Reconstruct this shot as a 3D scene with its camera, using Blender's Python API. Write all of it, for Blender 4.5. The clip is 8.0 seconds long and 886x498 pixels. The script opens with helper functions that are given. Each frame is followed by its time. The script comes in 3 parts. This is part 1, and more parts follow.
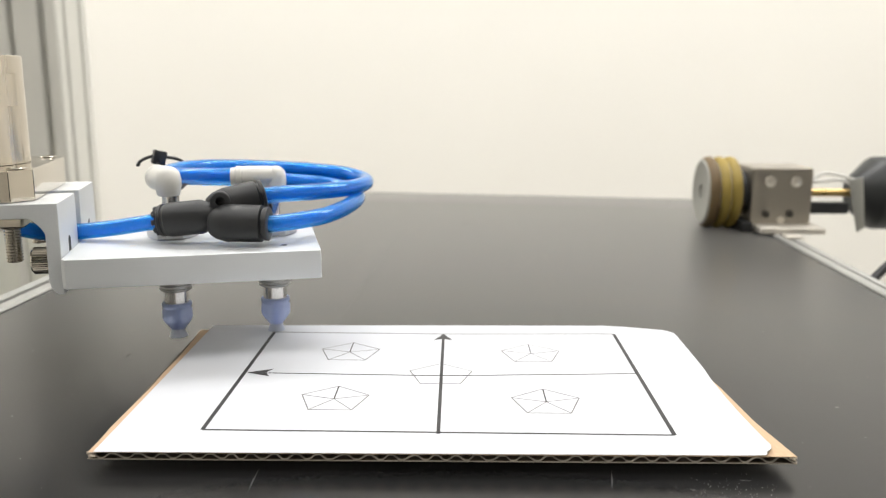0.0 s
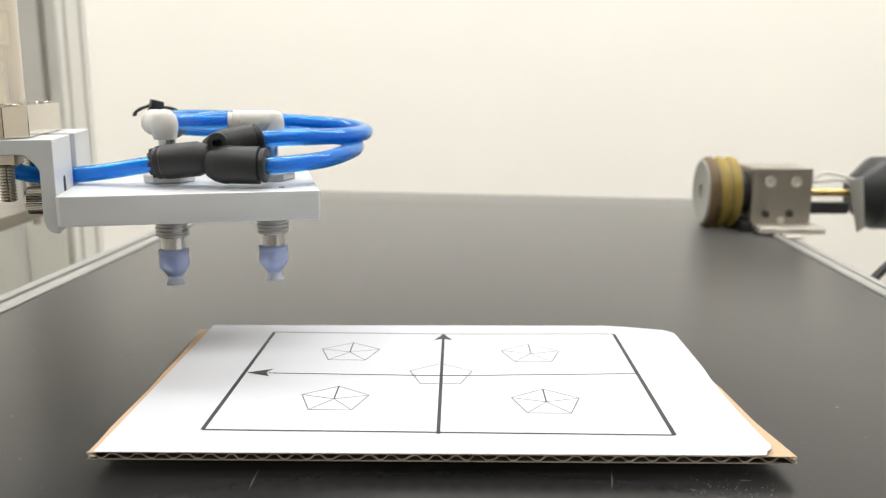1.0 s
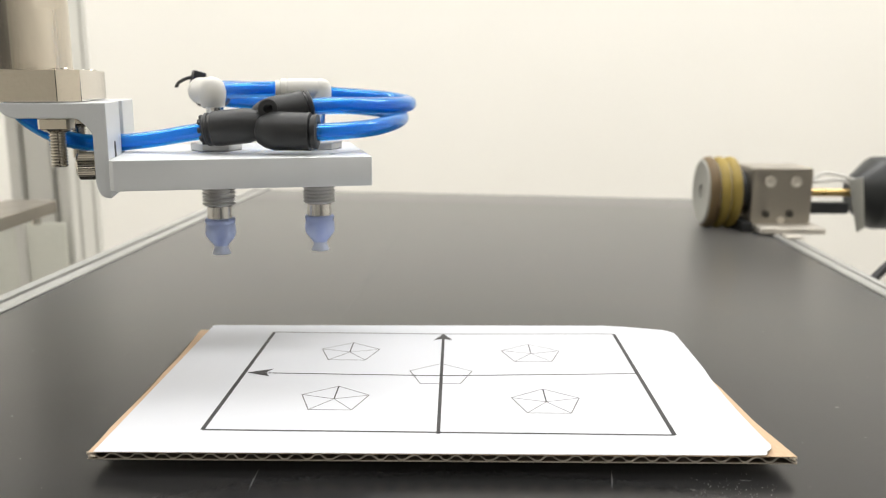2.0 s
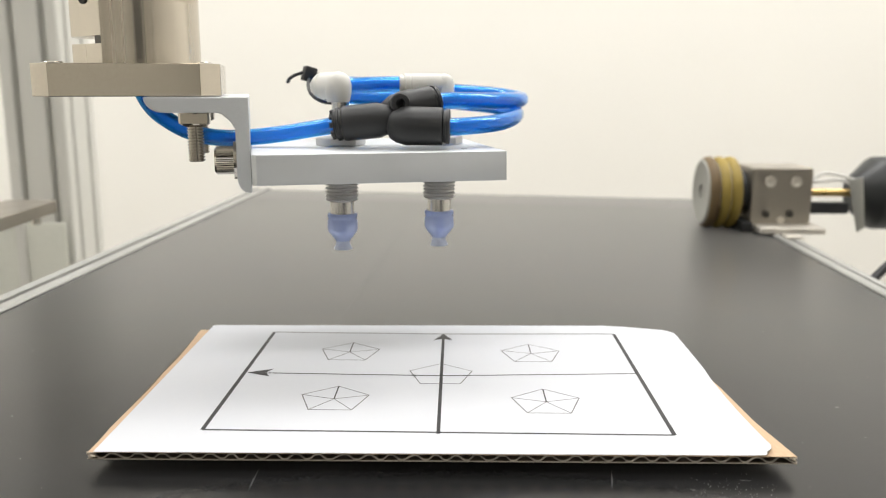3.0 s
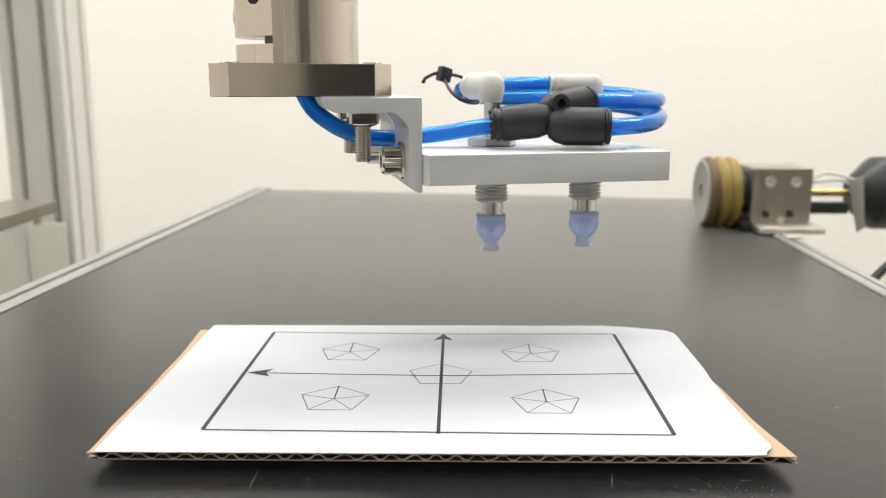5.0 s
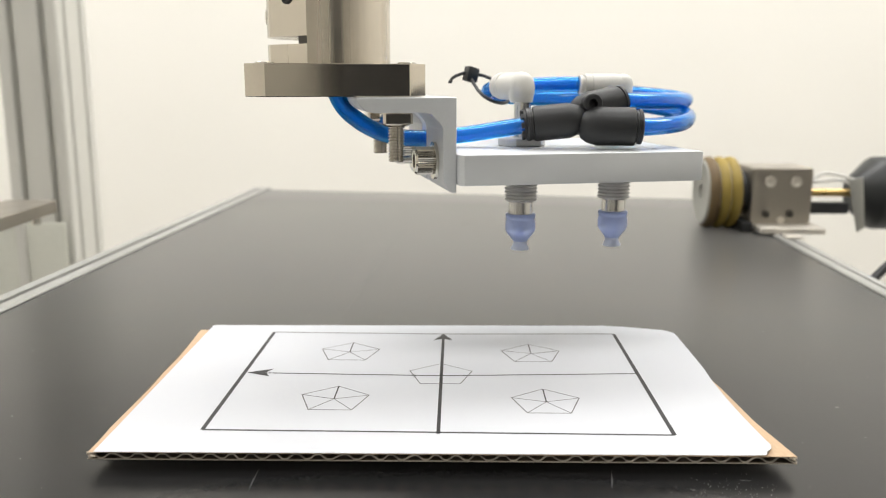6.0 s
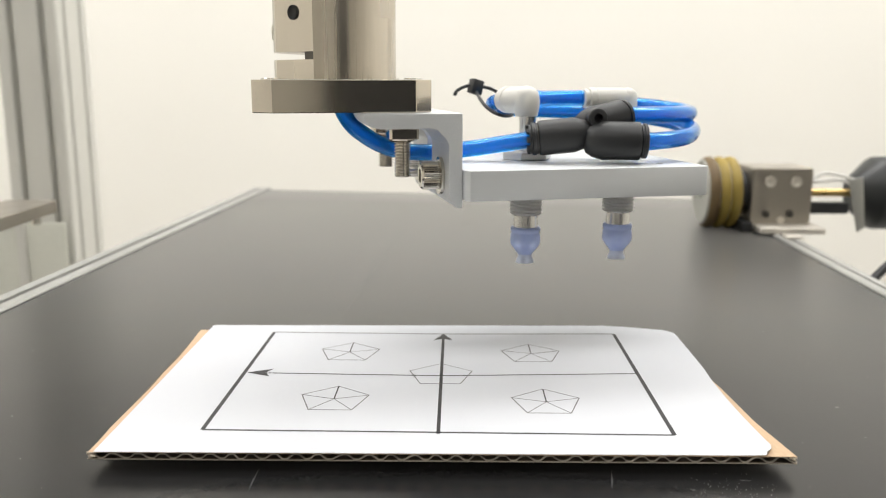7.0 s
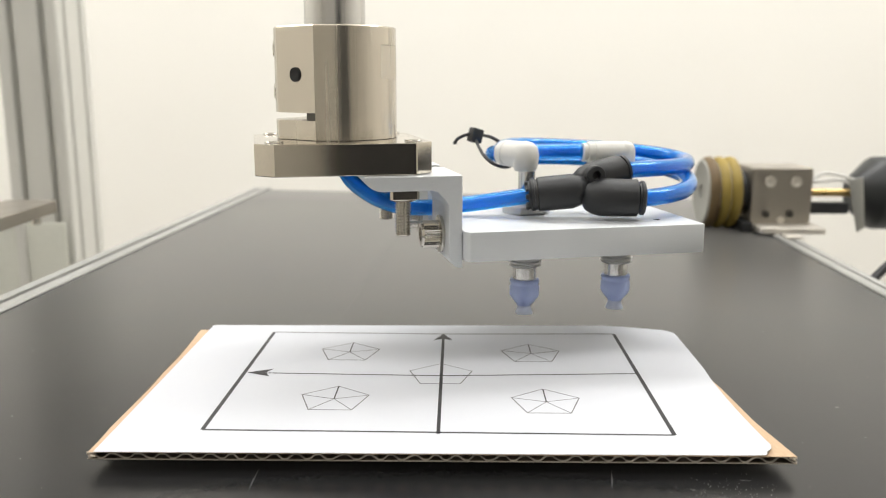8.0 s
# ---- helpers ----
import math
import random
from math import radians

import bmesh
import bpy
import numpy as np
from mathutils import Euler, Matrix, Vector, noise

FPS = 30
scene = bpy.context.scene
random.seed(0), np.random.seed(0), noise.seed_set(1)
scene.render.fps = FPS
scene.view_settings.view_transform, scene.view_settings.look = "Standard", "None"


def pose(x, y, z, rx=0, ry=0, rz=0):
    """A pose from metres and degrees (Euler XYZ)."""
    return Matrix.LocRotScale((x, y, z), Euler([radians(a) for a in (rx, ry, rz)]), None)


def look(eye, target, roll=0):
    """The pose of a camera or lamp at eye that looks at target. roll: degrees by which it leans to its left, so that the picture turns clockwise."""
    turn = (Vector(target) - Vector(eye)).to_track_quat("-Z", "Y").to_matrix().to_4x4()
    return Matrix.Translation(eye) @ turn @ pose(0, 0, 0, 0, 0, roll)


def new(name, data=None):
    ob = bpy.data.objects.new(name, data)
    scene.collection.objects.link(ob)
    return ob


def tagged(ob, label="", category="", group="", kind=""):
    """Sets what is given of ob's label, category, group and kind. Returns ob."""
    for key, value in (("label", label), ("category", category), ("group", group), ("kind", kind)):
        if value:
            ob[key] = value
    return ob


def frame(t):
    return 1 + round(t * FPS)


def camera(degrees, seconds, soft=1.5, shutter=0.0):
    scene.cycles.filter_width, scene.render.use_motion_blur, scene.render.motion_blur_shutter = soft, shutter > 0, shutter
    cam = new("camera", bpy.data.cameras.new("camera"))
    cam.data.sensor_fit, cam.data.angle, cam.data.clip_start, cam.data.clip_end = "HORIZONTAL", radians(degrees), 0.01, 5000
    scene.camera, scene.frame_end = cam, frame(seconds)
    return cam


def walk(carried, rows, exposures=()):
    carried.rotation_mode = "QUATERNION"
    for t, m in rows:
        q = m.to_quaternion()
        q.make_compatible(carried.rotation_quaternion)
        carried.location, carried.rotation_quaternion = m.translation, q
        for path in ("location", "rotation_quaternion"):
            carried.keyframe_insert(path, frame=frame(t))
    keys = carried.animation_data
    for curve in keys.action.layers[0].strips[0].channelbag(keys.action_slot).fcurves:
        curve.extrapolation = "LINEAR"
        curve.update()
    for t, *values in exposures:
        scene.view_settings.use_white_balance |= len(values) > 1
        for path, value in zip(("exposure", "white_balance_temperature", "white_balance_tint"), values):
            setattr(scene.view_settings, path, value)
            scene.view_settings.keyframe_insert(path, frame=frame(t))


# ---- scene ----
cam = camera(55.05, 8.0, 1.05)
EYE = Vector((0.0, 0.0, 0.120))
TILT = radians(11.181)
POSE = look(EYE, EYE + Vector((0.0, math.cos(TILT), -math.sin(TILT))), 0.077)
walk(cam, [(0.0, POSE), (8.0, POSE)], exposures=[(0.0, 0.0), (8.0, 0.0)])
cam.data.dof.use_dof = True
cam.data.dof.focus_distance = 0.31
cam.data.dof.aperture_fstop = 13.5

# ---- world and lights ----
world = bpy.data.worlds.new("world")
scene.world = world
world.use_nodes = True
world.node_tree.nodes["Background"].inputs[0].default_value = (1.0, 0.97, 0.92, 1)
world.node_tree.nodes["Background"].inputs[1].default_value = 0.05
CEILING = 1.75
LAMPS = [(-1.35, 1.2, 14.8), (0.0, 1.2, 16.5), (1.35, 1.2, 16.9), (-0.65, -0.2, 8.1), (0.65, -0.2, 8.1)]
for lx, ly, watts in LAMPS:
    lamp = bpy.data.lights.new("panel_lamp", "AREA")
    lamp.shape, lamp.size, lamp.size_y, lamp.energy = "RECTANGLE", 1.15, 0.55, watts
    lamp.color = (1.0, 0.995, 0.985)
    lob = new("panel_lamp", lamp)
    lob.matrix_world = pose(lx, ly, CEILING - 0.035)

# ---- materials ----


def node_mat(name, color, rough=0.5, metal=0.0, vary=0.12, scale=40.0, fine=600.0, bump=0.0, bump_scale=300.0,
             rough_vary=0.1, aniso=None, coat=0.0, stretch=(1, 1, 1)):
    """Procedural surface: base colour varied at two scales, roughness wear, fine relief."""
    m = bpy.data.materials.new(name)
    m.use_nodes = True
    nt = m.node_tree
    b = nt.nodes["Principled BSDF"]
    tc = nt.nodes.new("ShaderNodeTexCoord")
    mp = nt.nodes.new("ShaderNodeMapping")
    mp.inputs["Scale"].default_value = stretch
    nt.links.new(tc.outputs["Object"], mp.inputs["Vector"])

    def noise_node(s, detail=4.0):
        n = nt.nodes.new("ShaderNodeTexNoise")
        n.inputs["Scale"].default_value = s
        n.inputs["Detail"].default_value = detail
        nt.links.new(mp.outputs["Vector"], n.inputs["Vector"])
        return n
    big, small = noise_node(scale), noise_node(fine, 2.0)
    add = nt.nodes.new("ShaderNodeMath")
    add.operation = "ADD"
    nt.links.new(big.outputs["Fac"], add.inputs[0])
    nt.links.new(small.outputs["Fac"], add.inputs[1])
    rng = nt.nodes.new("ShaderNodeMapRange")
    rng.inputs["From Min"].default_value, rng.inputs["From Max"].default_value = 0.6, 1.4
    rng.inputs["To Min"].default_value, rng.inputs["To Max"].default_value = 1 - vary, 1 + vary
    nt.links.new(add.outputs[0], rng.inputs["Value"])
    mul = nt.nodes.new("ShaderNodeVectorMath")
    mul.operation = "SCALE"
    mul.inputs[0].default_value = color
    nt.links.new(rng.outputs[0], mul.inputs["Scale"])
    nt.links.new(mul.outputs[0], b.inputs["Base Color"])
    rr = nt.nodes.new("ShaderNodeMapRange")
    rr.inputs["From Min"].default_value, rr.inputs["From Max"].default_value = 0.3, 0.7
    rr.inputs["To Min"].default_value, rr.inputs["To Max"].default_value = max(0.02, rough - rough_vary), min(1, rough + rough_vary)
    nt.links.new(big.outputs["Fac"], rr.inputs["Value"])
    nt.links.new(rr.outputs[0], b.inputs["Roughness"])
    b.inputs["Metallic"].default_value = metal
    b.inputs["Coat Weight"].default_value = coat
    if bump:
        bn = noise_node(bump_scale, 3.0)
        bp = nt.nodes.new("ShaderNodeBump")
        bp.inputs["Strength"].default_value = bump
        bp.inputs["Distance"].default_value = 0.0004
        nt.links.new(bn.outputs["Fac"], bp.inputs["Height"])
        nt.links.new(bp.outputs["Normal"], b.inputs["Normal"])
    return m


WALL = node_mat("wall_paint", (0.91, 0.887, 0.83), 0.7, vary=0.015, scale=2.0, fine=150.0, bump=0.15, bump_scale=200)
WALL_GREY = node_mat("grey_wall_paint", (0.56, 0.54, 0.50), 0.7, vary=0.05, scale=2.0, fine=150.0)
WALL_DARK = node_mat("dark_panel_paint", (0.016, 0.017, 0.020), 0.6, vary=0.1, scale=3.0, fine=100.0)
FLOOR = node_mat("floor_resin", (0.42, 0.41, 0.39), 0.4, vary=0.08, scale=3.0, fine=120.0)
CEIL = node_mat("ceiling_board", (0.8, 0.79, 0.76), 0.8, vary=0.03, scale=4.0, fine=200.0)
BELT = node_mat("belt_rubber", (0.006, 0.006, 0.0065), 0.26, vary=0.12, scale=9.0, fine=900.0, bump=0.0, rough_vary=0.0)
BELT.node_tree.nodes["Principled BSDF"].inputs["Specular IOR Level"].default_value = 0.32
BELT.node_tree.nodes["Principled BSDF"].inputs["Sheen Weight"].default_value = 0.66
BELT.node_tree.nodes["Principled BSDF"].inputs["Sheen Roughness"].default_value = 0.3
ALU = node_mat("zinc_plated_metal", (0.54, 0.54, 0.54), 0.4, 1.0, vary=0.03, scale=30, fine=1500, bump=0.06, bump_scale=3000)
ALU_RAIL = node_mat("extruded_aluminium", (0.42, 0.42, 0.405), 0.45, 0.6, vary=0.04, scale=12, fine=500)
ALU_MATT = node_mat("bead_blasted_aluminium", (0.71, 0.73, 0.745), 0.5, 0.4, vary=0.045, scale=45, fine=2500, bump=0.12, bump_scale=4000)
NICKEL = node_mat("nickel_plated_steel", (0.60, 0.55, 0.47), 0.13, 1.0, vary=0.05, scale=30, fine=900, rough_vary=0.03)
STEEL = node_mat("ground_steel", (0.62, 0.61, 0.59), 0.18, 1.0, vary=0.05, scale=50, fine=900, rough_vary=0.06)
SCREW = node_mat("stainless_steel", (0.60, 0.57, 0.51), 0.17, 1.0, vary=0.06, scale=200, fine=2000, rough_vary=0.08)
# Dark steel; also paints the shade in the collar slit and block holes.
DARK_STEEL = node_mat("dark_steel_and_shade", (0.10, 0.095, 0.085), 0.35, 0.8, vary=0.1, scale=200, fine=2000)
BLACK_PL = node_mat("black_nylon", (0.022, 0.023, 0.025), 0.48, vary=0.15, scale=60, fine=2000, bump=0.2, bump_scale=2500)
WHITE_PL = node_mat("white_nylon", (0.74, 0.73, 0.69), 0.38, vary=0.03, scale=80, fine=1500, bump=0.05, bump_scale=900)
PAPER = node_mat("white_paper", (0.645, 0.66, 0.70), 0.75, vary=0.012, scale=30, fine=2500, bump=0.08, bump_scale=3000)
INK = node_mat("black_ink", (0.03, 0.03, 0.032), 0.6, vary=0.25, scale=400, fine=2500)
INK_GREY = node_mat("grey_ink", (0.16, 0.16, 0.165), 0.6, vary=0.3, scale=400, fine=2500)
KRAFT = node_mat("kraft_board", (0.56, 0.40, 0.26), 0.8, vary=0.12, scale=60, fine=1500, bump=0.2, bump_scale=1200, stretch=(1, 0.2, 1))
KRAFT_CUT = node_mat("cut_kraft_edge", (0.34, 0.30, 0.25), 0.9, vary=0.2, scale=200, fine=2000)
KRAFT_TORN = node_mat("torn_kraft_fibres", (0.50, 0.43, 0.35), 0.9, vary=0.2, scale=300, fine=2000)
# Kraft darkened well below its own brown to paint the shade between the liners.
KRAFT_IN = node_mat("shaded_kraft_inside", (0.10, 0.078, 0.055), 0.85, vary=0.2, scale=120, fine=1500, bump=0.2, bump_scale=1200)
YELLOW_RUB = node_mat("yellow_rubber", (0.33, 0.24, 0.05), 0.6, vary=0.15, scale=60, fine=700)
BROWN_RUB = node_mat("worn_rubber", (0.15, 0.10, 0.045), 0.6, vary=0.2, scale=60, fine=700)
BRUSHED = node_mat("brushed_nickel", (0.40, 0.37, 0.32), 0.42, 0.9, vary=0.05, scale=40, fine=800)
# Upright streaks in colour and relief stand for reflections of the room.
TURNED = node_mat("turned_nickel_painted_streaks", (0.60, 0.55, 0.47), 0.24, 1.0, vary=0.05, scale=260, fine=900, bump=0.35, bump_scale=200, rough_vary=0.05, stretch=(1, 1, 0.015))
turned_bsdf = TURNED.node_tree.nodes["Principled BSDF"]
turned_bsdf.inputs["Anisotropic"].default_value = 0.7
turned_bsdf.inputs["Anisotropic Rotation"].default_value = 0.25
turned_tangent = TURNED.node_tree.nodes.new("ShaderNodeTangent")
turned_tangent.direction_type, turned_tangent.axis = "RADIAL", "Z"
TURNED.node_tree.links.new(turned_tangent.outputs["Tangent"], turned_bsdf.inputs["Tangent"])
BAR_STEEL = node_mat("dull_plated_steel", (0.30, 0.275, 0.235), 0.4, 0.85, vary=0.06, scale=30, fine=700)
PLATE_BRIGHT = node_mat("bright_zinc_plate", (0.72, 0.68, 0.61), 0.4, 0.5, vary=0.05)
BRASS = node_mat("brass", (0.62, 0.44, 0.18), 0.3, 1.0, vary=0.05)
GREY_CAST = node_mat("cast_grey_metal", (0.40, 0.40, 0.37), 0.5, 0.5, vary=0.05)
DARK_CASE = node_mat("dark_enamel", (0.014, 0.016, 0.017), 0.4, vary=0.1)
# Black painting the shade inside holes; the pad and one chip share it.
DARK_GAP = node_mat("shade_pad_chip_black", (0.03, 0.03, 0.03), 0.8, vary=0.1)
BELT_WORN = node_mat("worn_rubber_crease", (0.008, 0.008, 0.008), 0.5, vary=0.2)
DUST = node_mat("pale_dust", (0.22, 0.22, 0.22), 0.9, vary=0.3, scale=400, fine=1500)
MARK = node_mat("scuff_mark", (0.07, 0.07, 0.07), 0.7, vary=0.3, scale=300, fine=1500)


def clear_plastic(name, color, rough, trans, ior=1.45, density=0.0):
    m = node_mat(name, color, rough, vary=0.06, scale=60, fine=500, rough_vary=0.03)
    b = m.node_tree.nodes["Principled BSDF"]
    b.inputs["Transmission Weight"].default_value = trans
    b.inputs["IOR"].default_value = ior
    return m


TUBE = clear_plastic("blue_polyurethane", (0.022, 0.40, 0.98), 0.07, 0.74)
CUP = clear_plastic("blue_silicone", (0.57, 0.67, 1.0), 0.4, 0.5, 1.41)
# Cup silicone made paler: light passing through the thin lip is in the colour.
CUP_LIP = clear_plastic("lightened_lip_silicone", (0.78, 0.84, 1.0), 0.35, 0.45, 1.41)
LAMP_GLOW = bpy.data.materials.new("lamp_diffuser")
LAMP_GLOW.use_nodes = True
LAMP_GLOW.node_tree.nodes["Principled BSDF"].inputs["Emission Color"].default_value = (1, 0.96, 0.9, 1)
LAMP_GLOW.node_tree.nodes["Principled BSDF"].inputs["Emission Strength"].default_value = 1.35

# ---- mesh helpers ----


def mesh_of(bm, name, material, smooth=35.0):
    me = bpy.data.meshes.new(name)
    bmesh.ops.recalc_face_normals(bm, faces=bm.faces)
    if smooth:
        lim = radians(smooth)
        for fc in bm.faces:
            fc.smooth = True
        for ed in bm.edges:
            if len(ed.link_faces) == 2 and ed.calc_face_angle(0.0) > lim:
                ed.smooth = False
    bm.to_mesh(me)
    bm.free()
    me.materials.append(material)
    return me


def part(name, bm, material, parent, label="", smooth=35.0):
    ob = new(name, mesh_of(bm, name, material, smooth))
    ob.parent = parent
    if label:
        tagged(ob, label)
    return ob


def thing(name, label, category, m=None, group="", kind=""):
    ob = new(name)
    ob.empty_display_size = 0.02
    if m is not None:
        ob.matrix_world = m
    return tagged(ob, label, category, group, kind)


def solid(name, bm, material, label, category="", kind="", group="", m=None, smooth=35.0):
    ob = new(name, mesh_of(bm, name, material, smooth))
    if m is not None:
        ob.matrix_world = m
    return tagged(ob, label, category, group, kind)


def box(x0, x1, y0, y1, z0, z1, bevel=0.0, bm=None, seg=2):
    out = bm or bmesh.new()
    tmp = bmesh.new()
    bmesh.ops.create_cube(tmp, size=1.0)
    for v in tmp.verts:
        v.co = ((x0 + x1) / 2 + v.co.x * (x1 - x0), (y0 + y1) / 2 + v.co.y * (y1 - y0), (z0 + z1) / 2 + v.co.z * (z1 - z0))
    if bevel:
        bmesh.ops.bevel(tmp, geom=tmp.edges[:], offset=bevel, segments=seg, affect="EDGES", profile=0.5)
    join(out, tmp)
    return out


def join(out, tmp, m=None):
    if m is not None:
        bmesh.ops.transform(tmp, matrix=m, verts=tmp.verts)
    table = [out.verts.new(v.co) for v in tmp.verts]
    tmp.verts.index_update()
    for fc in tmp.faces:
        try:
            out.faces.new([table[v.index] for v in fc.verts])
        except ValueError:
            pass
    tmp.free()
    return out


def prism(outline, z0, z1, bm=None, bevel=0.0, m=None):
    """A plate: a flat outline drawn up from z0 to z1."""
    out = bm or bmesh.new()
    tmp = bmesh.new()
    low = [tmp.verts.new((x, y, z0)) for x, y in outline]
    top = [tmp.verts.new((x, y, z1)) for x, y in outline]
    n = len(outline)
    tmp.faces.new(low[::-1])
    tmp.faces.new(top)
    for i in range(n):
        tmp.faces.new((low[i], low[(i + 1) % n], top[(i + 1) % n], top[i]))
    bmesh.ops.recalc_face_normals(tmp, faces=tmp.faces)
    if bevel:
        bmesh.ops.bevel(tmp, geom=tmp.edges[:], offset=bevel, segments=2, affect="EDGES", profile=0.5)
    return join(out, tmp, m)


def axis_matrix(a, b):
    a, b = Vector(a), Vector(b)
    return Matrix.Translation(a) @ (b - a).to_track_quat("Z", "Y").to_matrix().to_4x4()


def lathe(profile, seg=40, bm=None, m=None, closed=False):
    """Turn (radius, height) pairs round the z axis; the ends are capped where their radius is not 0."""
    out = bm or bmesh.new()
    tmp = bmesh.new()
    rings = []
    for r, z in profile:
        if r <= 1e-7:
            rings.append([tmp.verts.new((0, 0, z))])
        else:
            rings.append([tmp.verts.new((r * math.cos(2 * math.pi * k / seg), r * math.sin(2 * math.pi * k / seg), z)) for k in range(seg)])
    pairs = list(zip(rings, rings[1:]))
    if closed:
        pairs.append((rings[-1], rings[0]))
    for a, b in pairs:
        for k in range(seg):
            j = (k + 1) % seg
            if len(a) == 1 and len(b) == 1:
                continue
            if len(a) == 1:
                tmp.faces.new((a[0], b[j], b[k]))
            elif len(b) == 1:
                tmp.faces.new((a[k], a[j], b[0]))
            else:
                tmp.faces.new((a[k], a[j], b[j], b[k]))
    if not closed:
        if len(rings[0]) > 1:
            tmp.faces.new(rings[0][::-1])
        if len(rings[-1]) > 1:
            tmp.faces.new(rings[-1])
    return join(out, tmp, m)


def smooth_path(points, per=10):
    pts = [Vector(p) for p in points]
    pts = [2 * pts[0] - pts[1]] + pts + [2 * pts[-1] - pts[-2]]
    out = []
    for i in range(1, len(pts) - 2):
        p0, p1, p2, p3 = pts[i - 1:i + 3]
        for k in range(per):
            t = k / per
            out.append(0.5 * ((2 * p1) + (p2 - p0) * t + (2 * p0 - 5 * p1 + 4 * p2 - p3) * t * t + (3 * p1 - p0 - 3 * p2 + p3) * t ** 3))
    out.append(pts[-2])
    return out


def sweep(points, radius, seg=20, per=10, bm=None, bore=0.0):
    """A hose along a smooth path, hollow where bore is given."""
    out = bm or bmesh.new()
    path = smooth_path(points, per)
    tang = [(path[min(i + 1, len(path) - 1)] - path[max(i - 1, 0)]).normalized() for i in range(len(path))]
    nrm = tang[0].orthogonal().normalized()
    shells = []
    for r in ([radius, bore] if bore else [radius]):
        n = nrm.copy()
        rings = []
        for p, t in zip(path, tang):
            n = (n - t * n.dot(t)).normalized()
            b = t.cross(n)
            rings.append([out.verts.new(p + r * (math.cos(2 * math.pi * k / seg) * n + math.sin(2 * math.pi * k / seg) * b)) for k in range(seg)])
        shells.append(rings)
        for a, c in zip(rings, rings[1:]):
            for k in range(seg):
                j = (k + 1) % seg
                fc = (a[k], a[j], c[j], c[k])
                out.faces.new(fc if r == radius else fc[::-1])
    if bore:
        for e in (0, -1):
            for k in range(seg):
                j = (k + 1) % seg
                out.faces.new((shells[0][e][k], shells[0][e][j], shells[1][e][j], shells[1][e][k]))
    else:
        out.faces.new(shells[0][0][::-1])
        out.faces.new(shells[0][-1])
    return out


def thread(r, z0, z1, pitch, depth):
    """Profile of a screw thread as stacked ridges."""
    prof = [(r - depth, z0)]
    n = max(1, round((z1 - z0) / pitch))
    for i in range(n):
        a = z0 + (z1 - z0) * i / n
        h = (z1 - z0) / n
        prof += [(r - depth, a + 0.1 * h), (r, a + 0.42 * h), (r, a + 0.58 * h), (r - depth, a + 0.9 * h)]
    prof.append((r - depth, z1))
    return prof


def hexagon(af, turn=0.0):
    r = af / math.sqrt(3)
    return [(r * math.cos(turn + math.pi / 3 * k), r * math.sin(turn + math.pi / 3 * k)) for k in range(6)]


# ---- the room ----
X0, X1, Y0, Y1, ZF = -2.1, 2.3, -1.9, 2.0, -0.85
solid("floor", box(X0, X1, Y0, Y1, ZF - 0.1, ZF), FLOOR, "grey resin workshop floor", "floor", "structure")
solid("ceiling", box(X0, X1, Y0, Y1, CEILING, CEILING + 0.1), CEIL, "white plain ceiling", "ceiling", "structure")
solid("wall_back", box(X0 - 0.1, X1 + 0.1, Y1, Y1 + 0.1, ZF, CEILING), WALL, "cream painted plain wall", "wall", "structure")
solid("wall_left", box(X0 - 0.1, X0, Y0, Y1, ZF, CEILING), WALL, "cream painted plain wall", "wall", "structure")
solid("wall_right", box(X1, X1 + 0.1, Y0, Y1, ZF, CEILING), WALL, "cream painted plain wall", "wall", "structure")
solid("wall_front", box(X0 - 0.1, X1 + 0.1, Y0 - 0.1, Y0, ZF, CEILING), WALL_GREY, "grey painted plain wall", "wall", "structure")
# Unseen dark block in cabinet form, added and sized to darken the flange's reflection.
dark_block = thing("reflected_dark_block", "unseen dark block shaped as a cabinet, added for reflections", "cabinet", pose(0.72, Y0 + 0.22, ZF))
part("body", box(-0.34, 0.34, -0.21, 0.20, 0.06, 1.35, 0.006), WALL_DARK, dark_block)
part("plinth", box(-0.32, 0.32, -0.20, 0.18, 0.0, 0.0595), WALL_DARK, dark_block)
for dx0, dx1 in ((-0.332, -0.003), (0.003, 0.332)):
    part("door", box(dx0, dx1, 0.202, 0.218, 0.07, 1.34, 0.003), WALL_DARK, dark_block)


def ceiling_light(x, y):
    t = thing("ceiling_light", "long white ceiling light panel", "ceiling light", pose(x, y, CEILING), "ceiling lights")
    bm = bmesh.new()
    for a in ((-0.6, 0.6, -0.30, -0.285), (-0.6, 0.6, 0.285, 0.30), (-0.6, -0.585, -0.285, 0.285), (0.585, 0.6, -0.285, 0.285)):
        box(a[0], a[1], a[2], a[3], -0.03, 0.0, 0.001, bm, 1)
    part("frame", bm, CEIL, t)
    part("diffuser", box(-0.584, 0.584, -0.284, 0.284, -0.012, -0.002), LAMP_GLOW, t)
    return t


for lx, ly, watts in LAMPS:
    ceiling_light(lx, ly)

# ---- the conveyor ----
BELT_L0, BELT_L1 = (-0.2642, -0.05), (-0.1952, 0.9486)
BELT_R1, BELT_R0 = (0.2696, 0.8752), (0.2237, -0.05)
conveyor = thing("conveyor", "flat black rubber belt conveyor with aluminium side rails", "conveyor", pose(0, 0, ZF))


def lift(bm, dz=-ZF):
    bmesh.ops.translate(bm, vec=(0, 0, dz), verts=bm.verts)
    return bm


